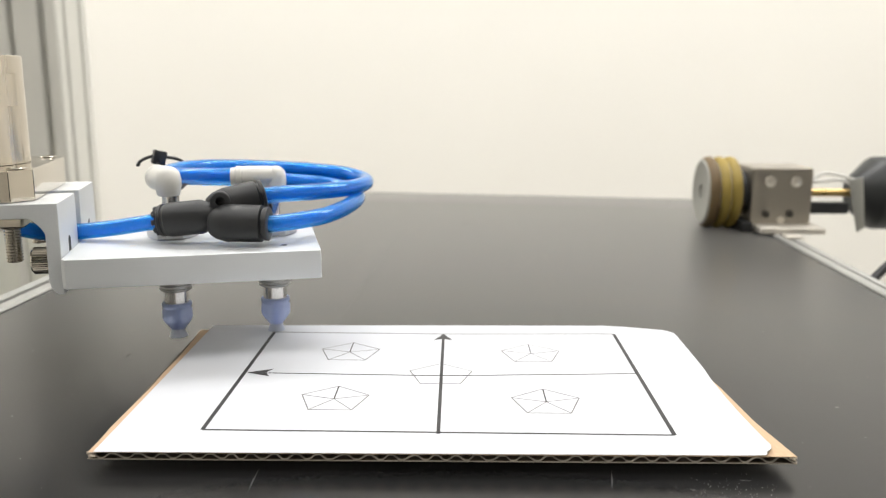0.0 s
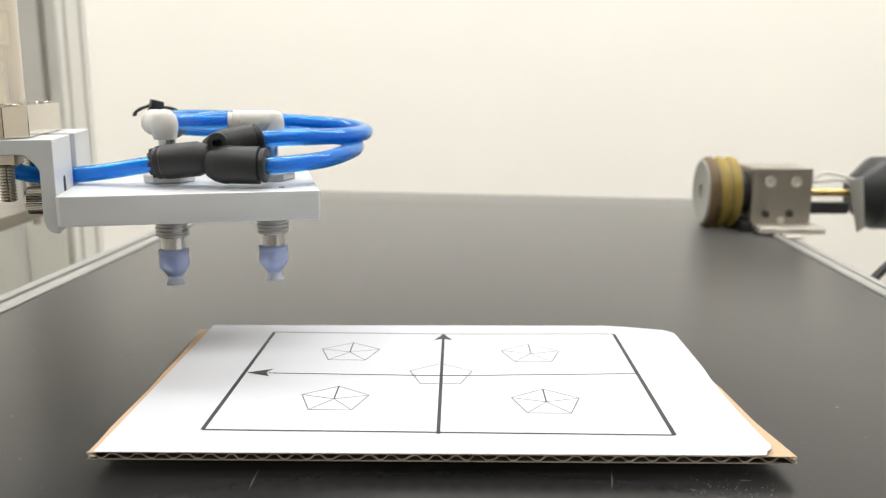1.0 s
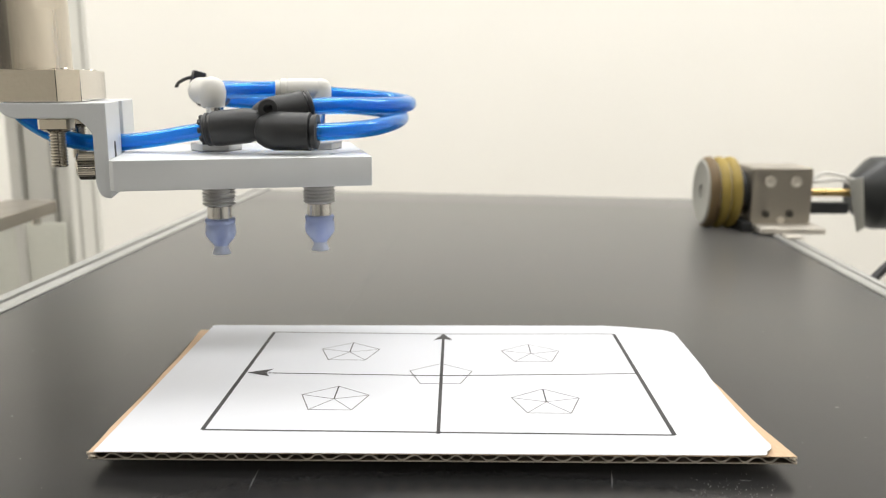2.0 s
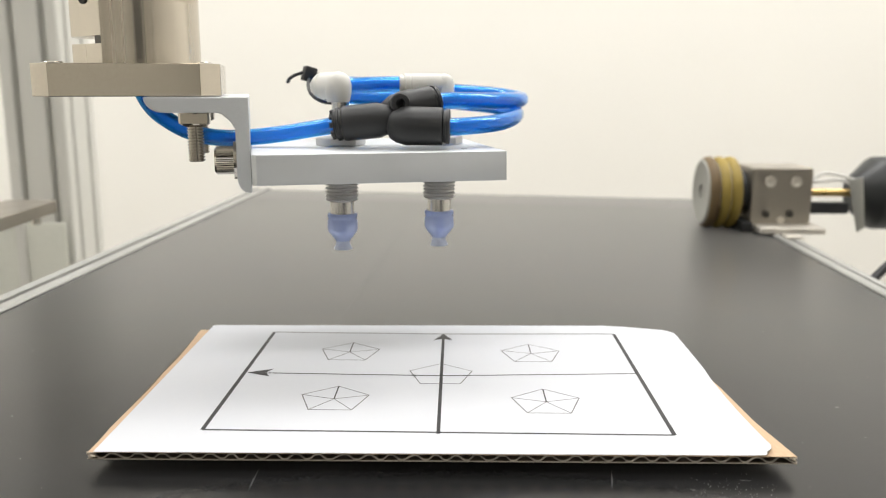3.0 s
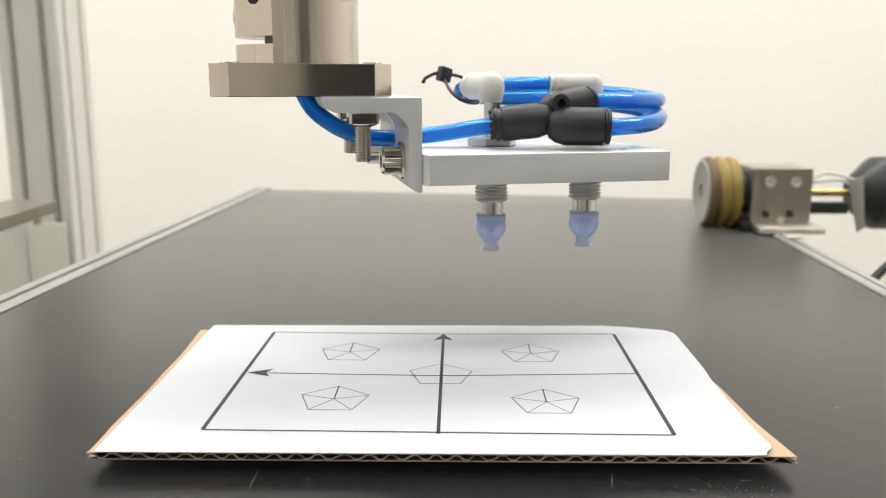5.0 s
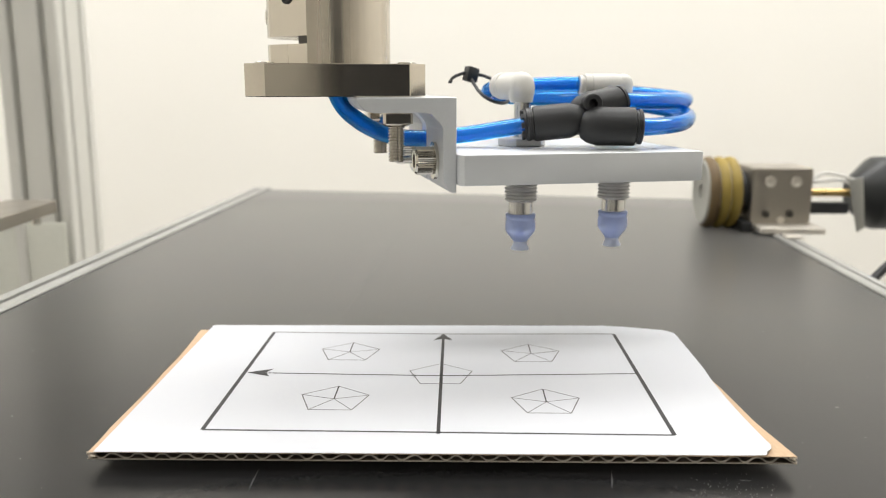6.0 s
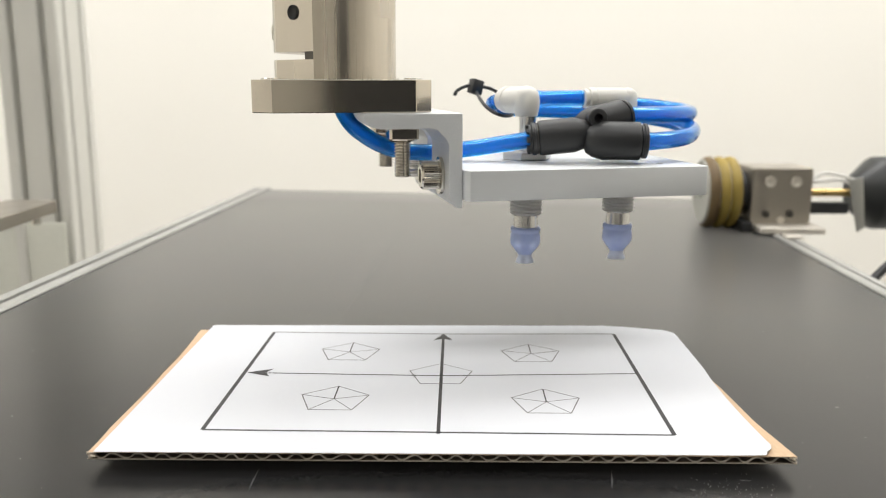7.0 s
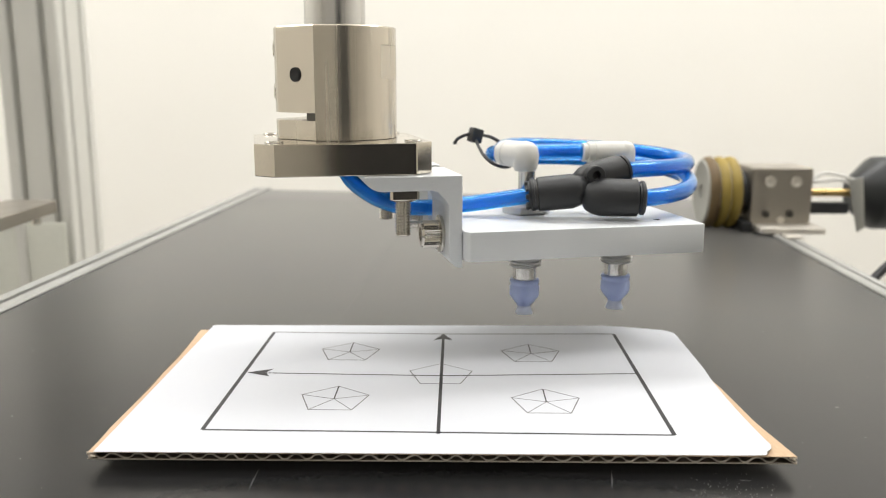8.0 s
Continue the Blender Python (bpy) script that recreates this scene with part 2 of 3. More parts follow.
def belt_sheet():
    """Belt surface, rounded down over the end roller."""
    bm = bmesh.new()
    a, b, c, d = (Vector((*p, 0)) for p in (BELT_L0, BELT_R0, BELT_R1, BELT_L1))
    rows = []
    r = 0.024
    for s in (k / 12 for k in range(13)):
        rows.append([(a.lerp(d, s)).lerp(b.lerp(c, s), u / 10) for u in range(11)])
    way = ((d - a).normalized() + (c - b).normalized()).normalized()
    for k in range(1, 13):
        ang = math.pi * k / 12
        rows.append([d.lerp(c, u / 10) + way * r * math.sin(ang) + Vector((0, 0, -r + r * math.cos(ang))) for u in range(11)])
    rows.append([a.lerp(b, u / 10) + Vector((0, 0, -2 * r)) for u in range(11)])
    vs = [[bm.verts.new(p) for p in row] for row in rows]
    vs.append(vs[0])
    for p, q in zip(vs, vs[1:]):
        for u in range(10):
            bm.faces.new((p[u], p[u + 1], q[u + 1], q[u]))
    return lift(bm)


part("belt", belt_sheet(), BELT, conveyor, "worn black rubber belt with faint scuffs", smooth=50)


def rail(start, end, side):
    """Aluminium side profile with a slot along its top, beside the belt."""
    s, e = Vector((*start, 0)), Vector((*end, 0))
    length = (e - s).length
    w, dip = (0.0205, -0.0025) if side < 0 else (0.0150, 0.0004)
    prof = [(0.0015, -0.06), (0.0015, 0.0005), (0.0025, 0.0015), (0.43 * w, 0.0015), (0.43 * w, dip), (0.63 * w, dip), (0.63 * w, 0.0015), (w - 0.001, 0.0015), (w, 0.0005), (w, -0.06)]
    if side < 0:
        prof = [(-x, z) for x, z in prof]
    ang = math.atan2(e.y - s.y, e.x - s.x) - math.pi / 2
    m = Matrix.Translation(s) @ Matrix.Rotation(ang, 4, "Z") @ Matrix.Rotation(math.pi / 2, 4, "X")
    bm = bmesh.new()
    prism(prof, -length - 0.012, 0.0, bm, 0.0, m)
    return lift(bm)


part("side_rail", rail(BELT_L0, BELT_L1, -1), ALU_RAIL, conveyor, "slotted aluminium side rail")
part("side_rail", rail(BELT_R0, BELT_R1, 1), ALU_RAIL, conveyor, "slotted aluminium side rail")
for px, py in ((-0.273, 0.02), (-0.227, 0.65), (0.236, 0.02), (0.268, 0.65)):
    part("leg", box(px - 0.02, px + 0.02, py - 0.02, py + 0.02, 0.0, -ZF - 0.06, 0.002), ALU_RAIL, conveyor)

SCUFFS = [((-0.0306, 0.7313), (-0.0532, 0.4100), 0.00045), ((-0.0580, 0.2337), (-0.0578, 0.2502), 0.0005), ((0.0531, 0.2489), (0.0506, 0.2354), 0.0005), ((0.1471, 0.3011), (0.1491, 0.3017), 0.0012), ((-0.1399, 0.3582), (-0.1400, 0.3654), 0.0016), ((0.0904, 0.2421), (0.0945, 0.2414), 0.0007), ((0.0746, 0.2354), (0.0758, 0.2355), 0.001), ((0.0149, 0.7168), (0.0247, 0.7198), 0.004)]
for k, (a, b, w) in enumerate(SCUFFS):
    a, b = Vector(a), Vector(b)
    side = Vector((-(b - a).y, (b - a).x)).normalized() * w / 2
    mid = (a + b) / 2 + side * 1.4
    bm = prism([tuple(q) for q in (a, mid - side * 2, b, mid)], 0.00002, 0.00005)
    part("scuff", lift(bm), (BELT_WORN if k in (0, 7) else DARK_GAP if k == 4 else MARK), conveyor, "thin scuff in the rubber", smooth=0)



def dust():
    """Pale specks scattered over the rubber, thickest by the board's free corner."""
    rnd = random.Random(5)
    bm = bmesh.new()
    for k in range(150):
        if k < 85:
            x, y = rnd.gauss(0.087, 0.010), rnd.gauss(0.2365, 0.0035)
        else:
            x, y = rnd.uniform(-0.2, 0.2), rnd.uniform(0.17, 0.40)
        q = rnd.choice((0.00006, 0.00008, 0.0001, 0.00012, 0.00018))
        a = rnd.uniform(0, 3)
        c, d = q * math.cos(a), q * math.sin(a)
        vs = [bm.verts.new((x + u * c - v * d * 0.6, y + u * d + v * c * 0.6, z)) for z in (0.00002, 0.00008) for u, v in ((-1, -1), (1, -1), (1, 1), (-1, 1))]
        bm.faces.new(vs[4:])
        for i in range(4):
            bm.faces.new((vs[i], vs[(i + 1) % 4], vs[4 + (i + 1) % 4], vs[4 + i]))
    return bm


solid("dust_specks", dust(), DUST, "pale dust specks scattered on the black belt", "dust", "stuff", smooth=0)

# ---- the machine post ----


def post_profile(w, d):
    """Outline of a heavy slotted profile: two slots to a face."""
    pts = []

    def side(n, a, b, deep=0.012):
        a, b = Vector(a), Vector(b)
        way = (b - a).normalized()
        inn = Vector((-way.y, way.x))
        step = (b - a).length / n
        pts.append(tuple(a + way * 0.002))
        for k in range(n):
            c = a + way * step * (k + 0.5)
            for off, dep in ((-0.0055, 0), (-0.004, 0.0016), (-0.004, deep), (0.004, deep), (0.004, 0.0016), (0.0055, 0)):
                pts.append(tuple(c + way * off + inn * dep))
        pts.append(tuple(b - way * 0.002))
    side(2, (0, 0), (w, 0))
    side(2, (w, 0), (w, d), 0.0035)
    side(2, (w, d), (0, d))
    side(2, (0, d), (0, 0))
    return pts


# Same aluminium as the rails, lightened: missing light is put into the colour.
POST_ALU = node_mat("brightened_profile_aluminium", (0.72, 0.715, 0.68), 0.5, 0.5, vary=0.04, scale=12, fine=500)
POST = pose(-0.5555, 1.085, ZF, 0, 0, -4)
post = thing("machine_post", "upright slotted aluminium profile post of the machine frame", "post", POST)
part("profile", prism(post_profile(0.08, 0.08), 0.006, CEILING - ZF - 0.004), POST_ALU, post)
part("base_plate", box(-0.02, 0.10, -0.02, 0.10, 0.0, 0.006, 0.001), ALU_RAIL, post)

# ---- grey guard panels below the bar ----
PANEL_GREY = node_mat("grey_guard_panel", (0.60, 0.60, 0.53), 0.55, vary=0.05, scale=6, fine=200)
guard = thing("guard_panel", "grey sheet guard panels in front of the machine post", "panel", pose(-0.4815, 1.062, ZF, 0, 0, -4))
part("panel", box(-0.0525, 0.0, 0.005, 0.008, 0.0, -ZF - 0.058, 0.001), PANEL_GREY, guard)
part("panel", box(-0.30, -0.0645, 0.005, 0.008, 0.0, -ZF - 0.058, 0.001), PANEL_GREY, guard)
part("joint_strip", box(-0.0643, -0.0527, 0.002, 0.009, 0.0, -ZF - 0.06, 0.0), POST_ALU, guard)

# ---- flat bar on the post ----
bar = thing("mounting_bar", "flat nickel plated mounting bar on an upright", "bar", pose(-0.3085, 0.674, ZF, 0, 0, 1.0))
part("bar", lift(box(-0.040, 0.0, -0.50, 0.0, 0.0165, 0.0265, 0.0008)), BAR_STEEL, bar, smooth=16)
part("bolt", lift(lathe([(0, 0.010), (0.0036, 0.0105), (0.0036, 0.0155), (0.006, 0.0157), (0.006, 0.0165)], 16, m=Matrix.Translation((-0.008, -0.022, 0)))), SCREW, bar)
part("upright", box(-0.040, 0.0, -0.50, -0.46, 0.0, -ZF + 0.0164, 0.001), ALU_RAIL, bar)

# ---- encoder with measuring wheel ----
encoder = thing("wheel_encoder", "rotary encoder with rubber ringed measuring wheel resting on the belt", "encoder", pose(0.0, 0.7138, 0.0, 0, 0, -2))
AX = Matrix.Translation((0.0, 0.0, 0.0284)) @ Matrix.Rotation(math.pi / 2, 4, "Y")
wheel = part("wheel", lathe([(0.006, 0.2100), (0.006, 0.2085), (0.0215, 0.2085), (0.0225, 0.2080), (0.0250, 0.2080), (0.0262, 0.2092), (0.0262, 0.234), (0.008, 0.234)], 64, m=AX), GREY_CAST, encoder, "worn grey wheel hub")
for k, (za, mt, lb) in enumerate(((0.2132, BROWN_RUB, "worn brown rubber ring"), (0.2216, YELLOW_RUB, "yellow rubber ring"), (0.2300, YELLOW_RUB, "yellow rubber ring"))):
    ring = [(0.0254 + 0.0032 * math.cos(t), za + 0.0042 * math.sin(t)) for t in [2 * math.pi * j / 14 for j in range(14)]]
    part("rubber_ring", lathe(ring, 64, m=AX, closed=True), mt, wheel, lb)
part("shaft", lathe([(0.004, 0.2341), (0.004, 0.2430), (0.0031, 0.2435), (0.0031, 0.338)], 24, m=AX), BRASS, encoder, "brass shaft")
part("hub", lathe([(0.013, 0.2345), (0.017, 0.236), (0.017, 0.2410), (0.010, 0.2418)], 32, m=AX), BLACK_PL, encoder, "black hub")


bracket = part("bearing_block", box(0.2420, 0.2885, -0.022, 0.020, 0.0035, 0.0500, 0.0012), BRUSHED, encoder, "nickel plated bearing block", smooth=16)
# Two lower holes are dark heads with painted shade; a bright blob is a third.
for hx, hz in ((0.2555, 0.0395), (0.2755, 0.0395), (0.2535, 0.0140), (0.2720, 0.0145), (0.2655, 0.0095)):
    part("screw", lathe([(q * (1.0 if hz > 0.03 else 0.65), e) for q, e in ((0.0, -0.0006), (0.0022, -0.0006), (0.0022, 0.0012), (0.0042, 0.0016), (0.0042, 0.0))], 20, m=Matrix.Translation((hx, -0.0222, hz)) @ Matrix.Rotation(math.pi / 2, 4, "X")), DARK_STEEL if 0.012 < hz < 0.03 else PLATE_BRIGHT, bracket, "dark screw head painting the shade of a hole" if 0.012 < hz < 0.03 else "bright domed screw")
part("foot", box(0.2440, 0.2930, -0.043, 0.022, 0.0016, 0.0062, 0.0008), PLATE_BRIGHT, encoder, "bent nickel plated foot", smooth=16)
# Added black strip that stands for the contact shadow between wheel and block.
part("base", box(0.2340, 0.2418, -0.030, 0.022, 0.0008, 0.0085, 0.001), BLACK_PL, encoder, "black strip added for the shade under the bearing block")
part("clamp_block", box(0.2570, 0.2690, -0.0640, -0.0500, 0.0014, 0.0032, 0.0005), PLATE_BRIGHT, encoder, "bright clamp block on the rail")
part("arm", box(0.2896, 0.323, -0.010, 0.000, 0.0125, 0.0215, 0.001), BLACK_PL, encoder, "black tension arm")
body = part("housing", lathe([(0.010, 0.327), (0.0140, 0.327), (0.0275, 0.341), (0.0290, 0.344), (0.0290, 0.400), (0.027, 0.403), (0.0, 0.403)], 56, m=AX), DARK_CASE, encoder, "black enamelled encoder housing")
bm = prism([(0.3120, 0.0425), (0.3225, 0.0440), (0.3270, 0.0050), (0.3215, 0.0015)], 0.0292, 0.0312, None, 0.0005, Matrix.Rotation(math.pi / 2, 4, "X"))
part("end_plate", bm, GREY_CAST, encoder, "light grey end plate")
part("wire", sweep([(0.290, -0.006, 0.0375), (0.300, -0.010, 0.0385), (0.313, -0.012, 0.040), (0.328, -0.01, 0.034)], 0.0013, 8, 5), WHITE_PL, encoder, "white wire")
part("wire", sweep([(0.290, -0.004, 0.0345), (0.302, -0.004, 0.0440), (0.316, -0.006, 0.043), (0.334, -0.006, 0.037)], 0.0013, 8, 5), WHITE_PL, encoder, "white wire")
part("cable", sweep([(0.375, -0.020, 0.004), (0.365, -0.060, 0.012), (0.335, -0.100, 0.012), (0.311, -0.118, 0.000), (0.300, -0.124, -0.0064), (0.288, -0.130, -0.0160)], 0.0030, 10, 6), BLACK_PL, encoder, "black cable")
for o in encoder.children_recursive:
    o.data.transform(Matrix.Scale(1.0345, 4))

# ---- cardboard and paper ----
GAP = 0.004
# Unseen pad, added to raise the board so that it shades the belt.
pad = bmesh.new()
prism([(-0.094, 0.272), (0.086, 0.270), (0.084, 0.362), (-0.096, 0.365)], 0.0, GAP, pad, 0.0008)
solid("added_pad", pad, DARK_GAP, "unseen black pad added to lift the board off the belt", "pad")
CARD = [(-0.1107, 0.2477), (0.1094, 0.2450), (0.1062, 0.272), (0.1050, 0.305), (0.0990, 0.374), (-0.1125, 0.3805), (-0.1120, 0.370), (-0.1112, 0.355), (-0.1106, 0.340), (-0.1108, 0.322), (-0.1103, 0.304), (-0.1106, 0.286), (-0.1110, 0.268), (-0.1106, 0.257)]
TH = 0.0024
card = thing("cardboard_sheet", "brown corrugated cardboard sheet raised on an added pad", "cardboard", pose(0, 0, GAP))
# The lower liner carries the same painted shade as the fluting.
part("bottom_liner", prism(CARD, 0.00005, 0.0002), KRAFT_IN, card)
cut = [(CARD[0][0] + 0.0003, CARD[0][1] - 0.0003), (CARD[1][0] - 0.0003, CARD[1][1] - 0.0003), (CARD[1][0] - 0.0003, CARD[1][1] - 0.00005), (CARD[0][0] + 0.0003, CARD[0][1] - 0.00005)]
part("liner_edge", prism(cut, 0.00003, 0.0003), KRAFT_CUT, card, "pale cut edge of the lower liner", smooth=0)
part("top_liner", prism(CARD, TH - 0.0002, TH - 0.00005), KRAFT, card)


def fluting(front, back, thick):
    """The wavy web between the liners, from front to back as shares of the board's depth."""
    bm = bmesh.new()
    n, per = 31, 12
    lo, hi = 0.00022, TH - 0.00022
    prev = None
    for i in range(n * per + 1):
        s = i / (n * per)
        wob = 0.05 * math.sin(s * 61) + 0.12 * math.sin(s * 23 + 1)
        w = max(-1.0, min(1.0, 1.15 * math.sin(2 * math.pi * (s * n + wob)) + 0.12 * math.sin(s * 311)))
        z = (lo + hi) / 2 + (hi - lo - thick) / 2 * w
        a = Vector((CARD[0][0] + (CARD[1][0] - CARD[0][0]) * s, CARD[0][1] + (CARD[1][1] - CARD[0][1]) * s - 0.0001 + 0.00025 * math.sin(s * 140) * math.sin(s * 37), z))
        b = Vector((-0.1126 + (0.0989 + 0.1126) * s, 0.379 - 0.006 * s, z))
        f0, f1 = a.lerp(b, front), a.lerp(b, back)
        up = Vector((0, 0, thick / 2))
        cur = [bm.verts.new(p) for p in (f0 + up, f1 + up, f1 - up, f0 - up)]
        if prev:
            for k in range(4):
                bm.faces.new((prev[k], prev[(k + 1) % 4], cur[(k + 1) % 4], cur[k]))
        else:
            bm.faces.new(cur)
        prev = cur
    bm.faces.new(prev[::-1])
    return bm


part("fluting", fluting(0.006, 1.0, 0.0003), KRAFT_IN, card, "wavy fluting with the inner shade painted dark", smooth=60)
part("fluting_edge", fluting(0.0, 0.0055, 0.0003), KRAFT_CUT, card, "pale cut edge of the fluting", smooth=60)



def frayed(x, y, seed):
    """Torn paper fibres sticking out of a corner of the board."""
    rnd = random.Random(seed)
    bm = bmesh.new()
    for k in range(11):
        q = rnd.uniform(0.00025, 0.0006)
        tmp = box(-q * rnd.uniform(0.8, 1.8), q * rnd.uniform(0.8, 1.8), -q, q, -q * 0.25, q * 0.25, q * 0.1, None, 1)
        join(bm, tmp, pose(x + rnd.gauss(0, 0.0006), y + rnd.gauss(0, 0.0004), rnd.choice((0.0003, TH - 0.0003, TH * 0.6)), rnd.uniform(-30, 30), rnd.uniform(-40, 40), rnd.uniform(0, 180)))
    return bm


part("torn_corner", frayed(CARD[0][0] + 0.0010, CARD[0][1], 3), KRAFT_TORN, card, "frayed grey corner", smooth=0)
part("torn_corner", frayed(CARD[1][0] - 0.0008, CARD[1][1] + 0.0003, 8), KRAFT_TORN, card, "frayed grey corner", smooth=0)

PZ = TH + 0.0001
paper = thing("paper_sheet", "white paper printed with a frame, arrows and pentagons", "paper", pose(0, 0, GAP))


def paper_height(x, y):
    """The free corner behind sags a little where no board carries it."""
    a = max(0.0, (x - 0.085) / 0.022) * max(0.0, (y - 0.335) / 0.05)
    return PZ + 0.00004 - 0.0006 * min(1.0, a)


def paper_sheet():
    bm = bmesh.new()
    cols, rows = 48, 34
    top = []
    for j in range(rows + 1):
        v = j / rows
        line = []
        xl = -0.1089 + 0.0007 * v
        xr = 0.1046 - 0.0012 * math.sin(math.pi * min(1, v / 0.6)) + 0.0022 * max(0.0, v - 0.5) * 2
        for i in range(cols + 1):
            u = i / cols
            yf = 0.2474 - 0.0022 * u
            yb = 0.3874 - 0.0005 * u - 0.0062 * max(0.0, (u - 0.86) / 0.14)
            y = yf + (yb - yf) * v
            x = xl + (xr - xl) * u
            # rounded far corner, blunted near corner
            du, dv = (xr - x), (yb - y)
            rad = 0.006
            if du < rad and dv < rad and (rad - du) ** 2 + (rad - dv) ** 2 > rad * rad:
                k = rad / math.hypot(rad - du, rad - dv)
                x, y = xr - rad + (rad - du) * k, yb - rad + (rad - dv) * k
            if du < 0.004 and (y - yf) < 0.006:
                x -= 0.0045 * (1 - du / 0.004) * (1 - (y - yf) / 0.006)
            # the near free corner is curled up a little
            curl = max(0.0, 1 - (du + 0.7 * (y - yf)) / 0.0075)
            line.append(bm.verts.new((x, y, paper_height(x, y) + 0.0013 * curl * curl)))
        top.append(line)
    for a, b in zip(top, top[1:]):
        for i in range(cols):
            bm.faces.new((a[i], a[i + 1], b[i + 1], b[i]))
    geo = bmesh.ops.extrude_face_region(bm, geom=bm.faces[:])
    for v in geo["geom"]:
        if isinstance(v, bmesh.types.BMVert):
            v.co.z += 0.0001
    return bm


part("sheet", paper_sheet(), PAPER, paper, smooth=50)


def stroke(name, a, b, w, mat=INK):
    """One printed line between two points of the sheet."""
    a, b = Vector(a), Vector(b)
    way = (b - a).normalized()
    side = Vector((-way.y, way.x)) * w / 2
    z = PZ + 0.00017
    bm = prism([tuple(p) for p in (a - side, b - side, b + side, a + side)], z, z + 0.00003)
    return part(name, bm, mat, paper, smooth=0)


fl, fr, bl, br = (Vector(p) for p in ((-0.0796, 0.2645), (0.0757, 0.2605), (-0.0774, 0.3759), (0.0780, 0.3737)))
stroke("frame_line", fl, fr, 0.0010)
bc = Vector((0.0003, 0.3732))
stroke("frame_line", bl, bc, 0.0009, INK_GREY)
stroke("frame_line", bc, br, 0.0009, INK_GREY)
stroke("frame_line", fl, bl, 0.0015)
stroke("frame_line", fr, br, 0.0015)
ml, mr = Vector((-0.0775, 0.3206)), Vector((0.0769, 0.3200))
mb, mt = Vector((-0.0015, 0.2612)), Vector((0.0003, 0.3731))
mc = Vector((-0.0010, 0.3172))
stroke("axis_line", ml + (mc - ml) * 0.04, mc, 0.00075)
stroke("axis_line", mc, mr, 0.00075)
stroke("axis_line", mb, mb.lerp(mt, 0.97), 0.00125)


def arrow(tip, tail, length, half):
    way = (Vector(tail) - Vector(tip)).normalized()
    side = Vector((-way.y, way.x))
    tip = Vector(tip)
    z = PZ + 0.00022
    pts = [tip, tip + way * length + side * half, tip + way * length * 0.78, tip + way * length - side * half]
    part("arrow_head", prism([tuple(p) for p in pts], z, z + 0.00003), INK, paper, smooth=0)


arrow(ml, mr, 0.0096, 0.0043)
arrow(mt, mb, 0.0095, 0.0042)
PENTAGONS = [(-0.0396, 0.3468, -0.9, True), (0.0373, 0.3449, -0.6, True), (-0.0395, 0.2924, -1.0, True), (0.0373, 0.2897, -0.9, True), (-0.0008, 0.3188, -0.9, False)]
for px, py, turn, spokes in PENTAGONS:
    pts = [Vector((px + 0.0130 * math.cos(math.pi / 2 + radians(turn) - k * 2 * math.pi / 5), py + 0.0130 * math.sin(math.pi / 2 + radians(turn) - k * 2 * math.pi / 5))) for k in range(5)]
    for k in range(5):
        stroke("pentagon_line", pts[k], pts[(k + 1) % 5], 0.00034 if k in (0, 4) else 0.00044, INK_GREY)
        if spokes:
            stroke("pentagon_line", Vector((px, py)), pts[k], 0.00050 if k == 0 else 0.00034, INK if k == 0 else INK_GREY)

# ---- the gripper on its robot shaft ----
YAW = 12.3
BASE = Vector((0.0101, 0.3205, 0.0922))
gripper = thing("vacuum_gripper", "aluminium vacuum gripper with two blue suction cups on a robot shaft", "gripper", pose(*BASE, 0, 0, YAW))


def mm(bm):
    bmesh.ops.scale(bm, vec=(0.001, 0.001, 0.001), verts=bm.verts)
    return bm


PLATE_TOP = 0.35
plate_outline = [(0.2, -0.4), (98.1, -0.4), (98.6, 0.1), (98.6, 84.9), (98.1, 85.4), (-1.55, 85.4), (-1.55, 1.9)]
part("plate", mm(prism(plate_outline, -11.35, PLATE_TOP, None, 0.28)), ALU_MATT, gripper, "bead blasted aluminium plate", smooth=16)
# No hole is cut: a black disc paints its shade on the plate.
for nm, hx, hy, mt, lb in (("pin_hole", 84.0, 13.5, DARK_GAP, "small drilled hole with its shade painted black"), ("scratch", 22.0, 25.0, PLATE_BRIGHT, "small bright scratch")):
    part(nm, mm(lathe([(0, 0.05), (1.4, 0.05), (1.4, 0.02)], 16, m=Matrix.Translation((hx, hy, PLATE_TOP)))), mt, gripper, lb)


def angle_bracket():
    """Two L arms joined by their top plate, a gap for the hose between them."""
    bm = bmesh.new()
    prof = []
    for k in range(7):                      # rounded free end of the top leg
        a = math.pi / 2 * k / 6
        prof.append((-39.6 + 7 * (1 - math.cos(a)), 21.75 - 5.75 * math.sin(a) if k else 21.75))
    prof += [(-13.6, 16.0), (-11.6, 15.5), (-8.4, 12.3), (-7.0, 9.8), (-7.0, -8.5)]
    for k in range(1, 6):
        a = math.pi / 2 * k / 5
        prof.append((-7.0 + 4.2 * (1 - math.cos(a)), -8.5 - 6.0 * math.sin(a)))
    prof += [(-1.7, -14.6), (-1.7, 21.75)]
    turn = Matrix.Rotation(math.pi / 2, 4, "X")
    for y0, y1 in ((5.0, 38.0), (47.5, 80.5)):
        prism(prof, -y1, -y0, bm, 0.35, turn)
    box(-30.0, -18.0, 37.9, 47.6, 16.05, 21.7, 0, bm)
    return mm(bm)


part("angle_bracket", angle_bracket(), ALU_MATT, gripper, "aluminium angle bracket with rounded ends", smooth=19)

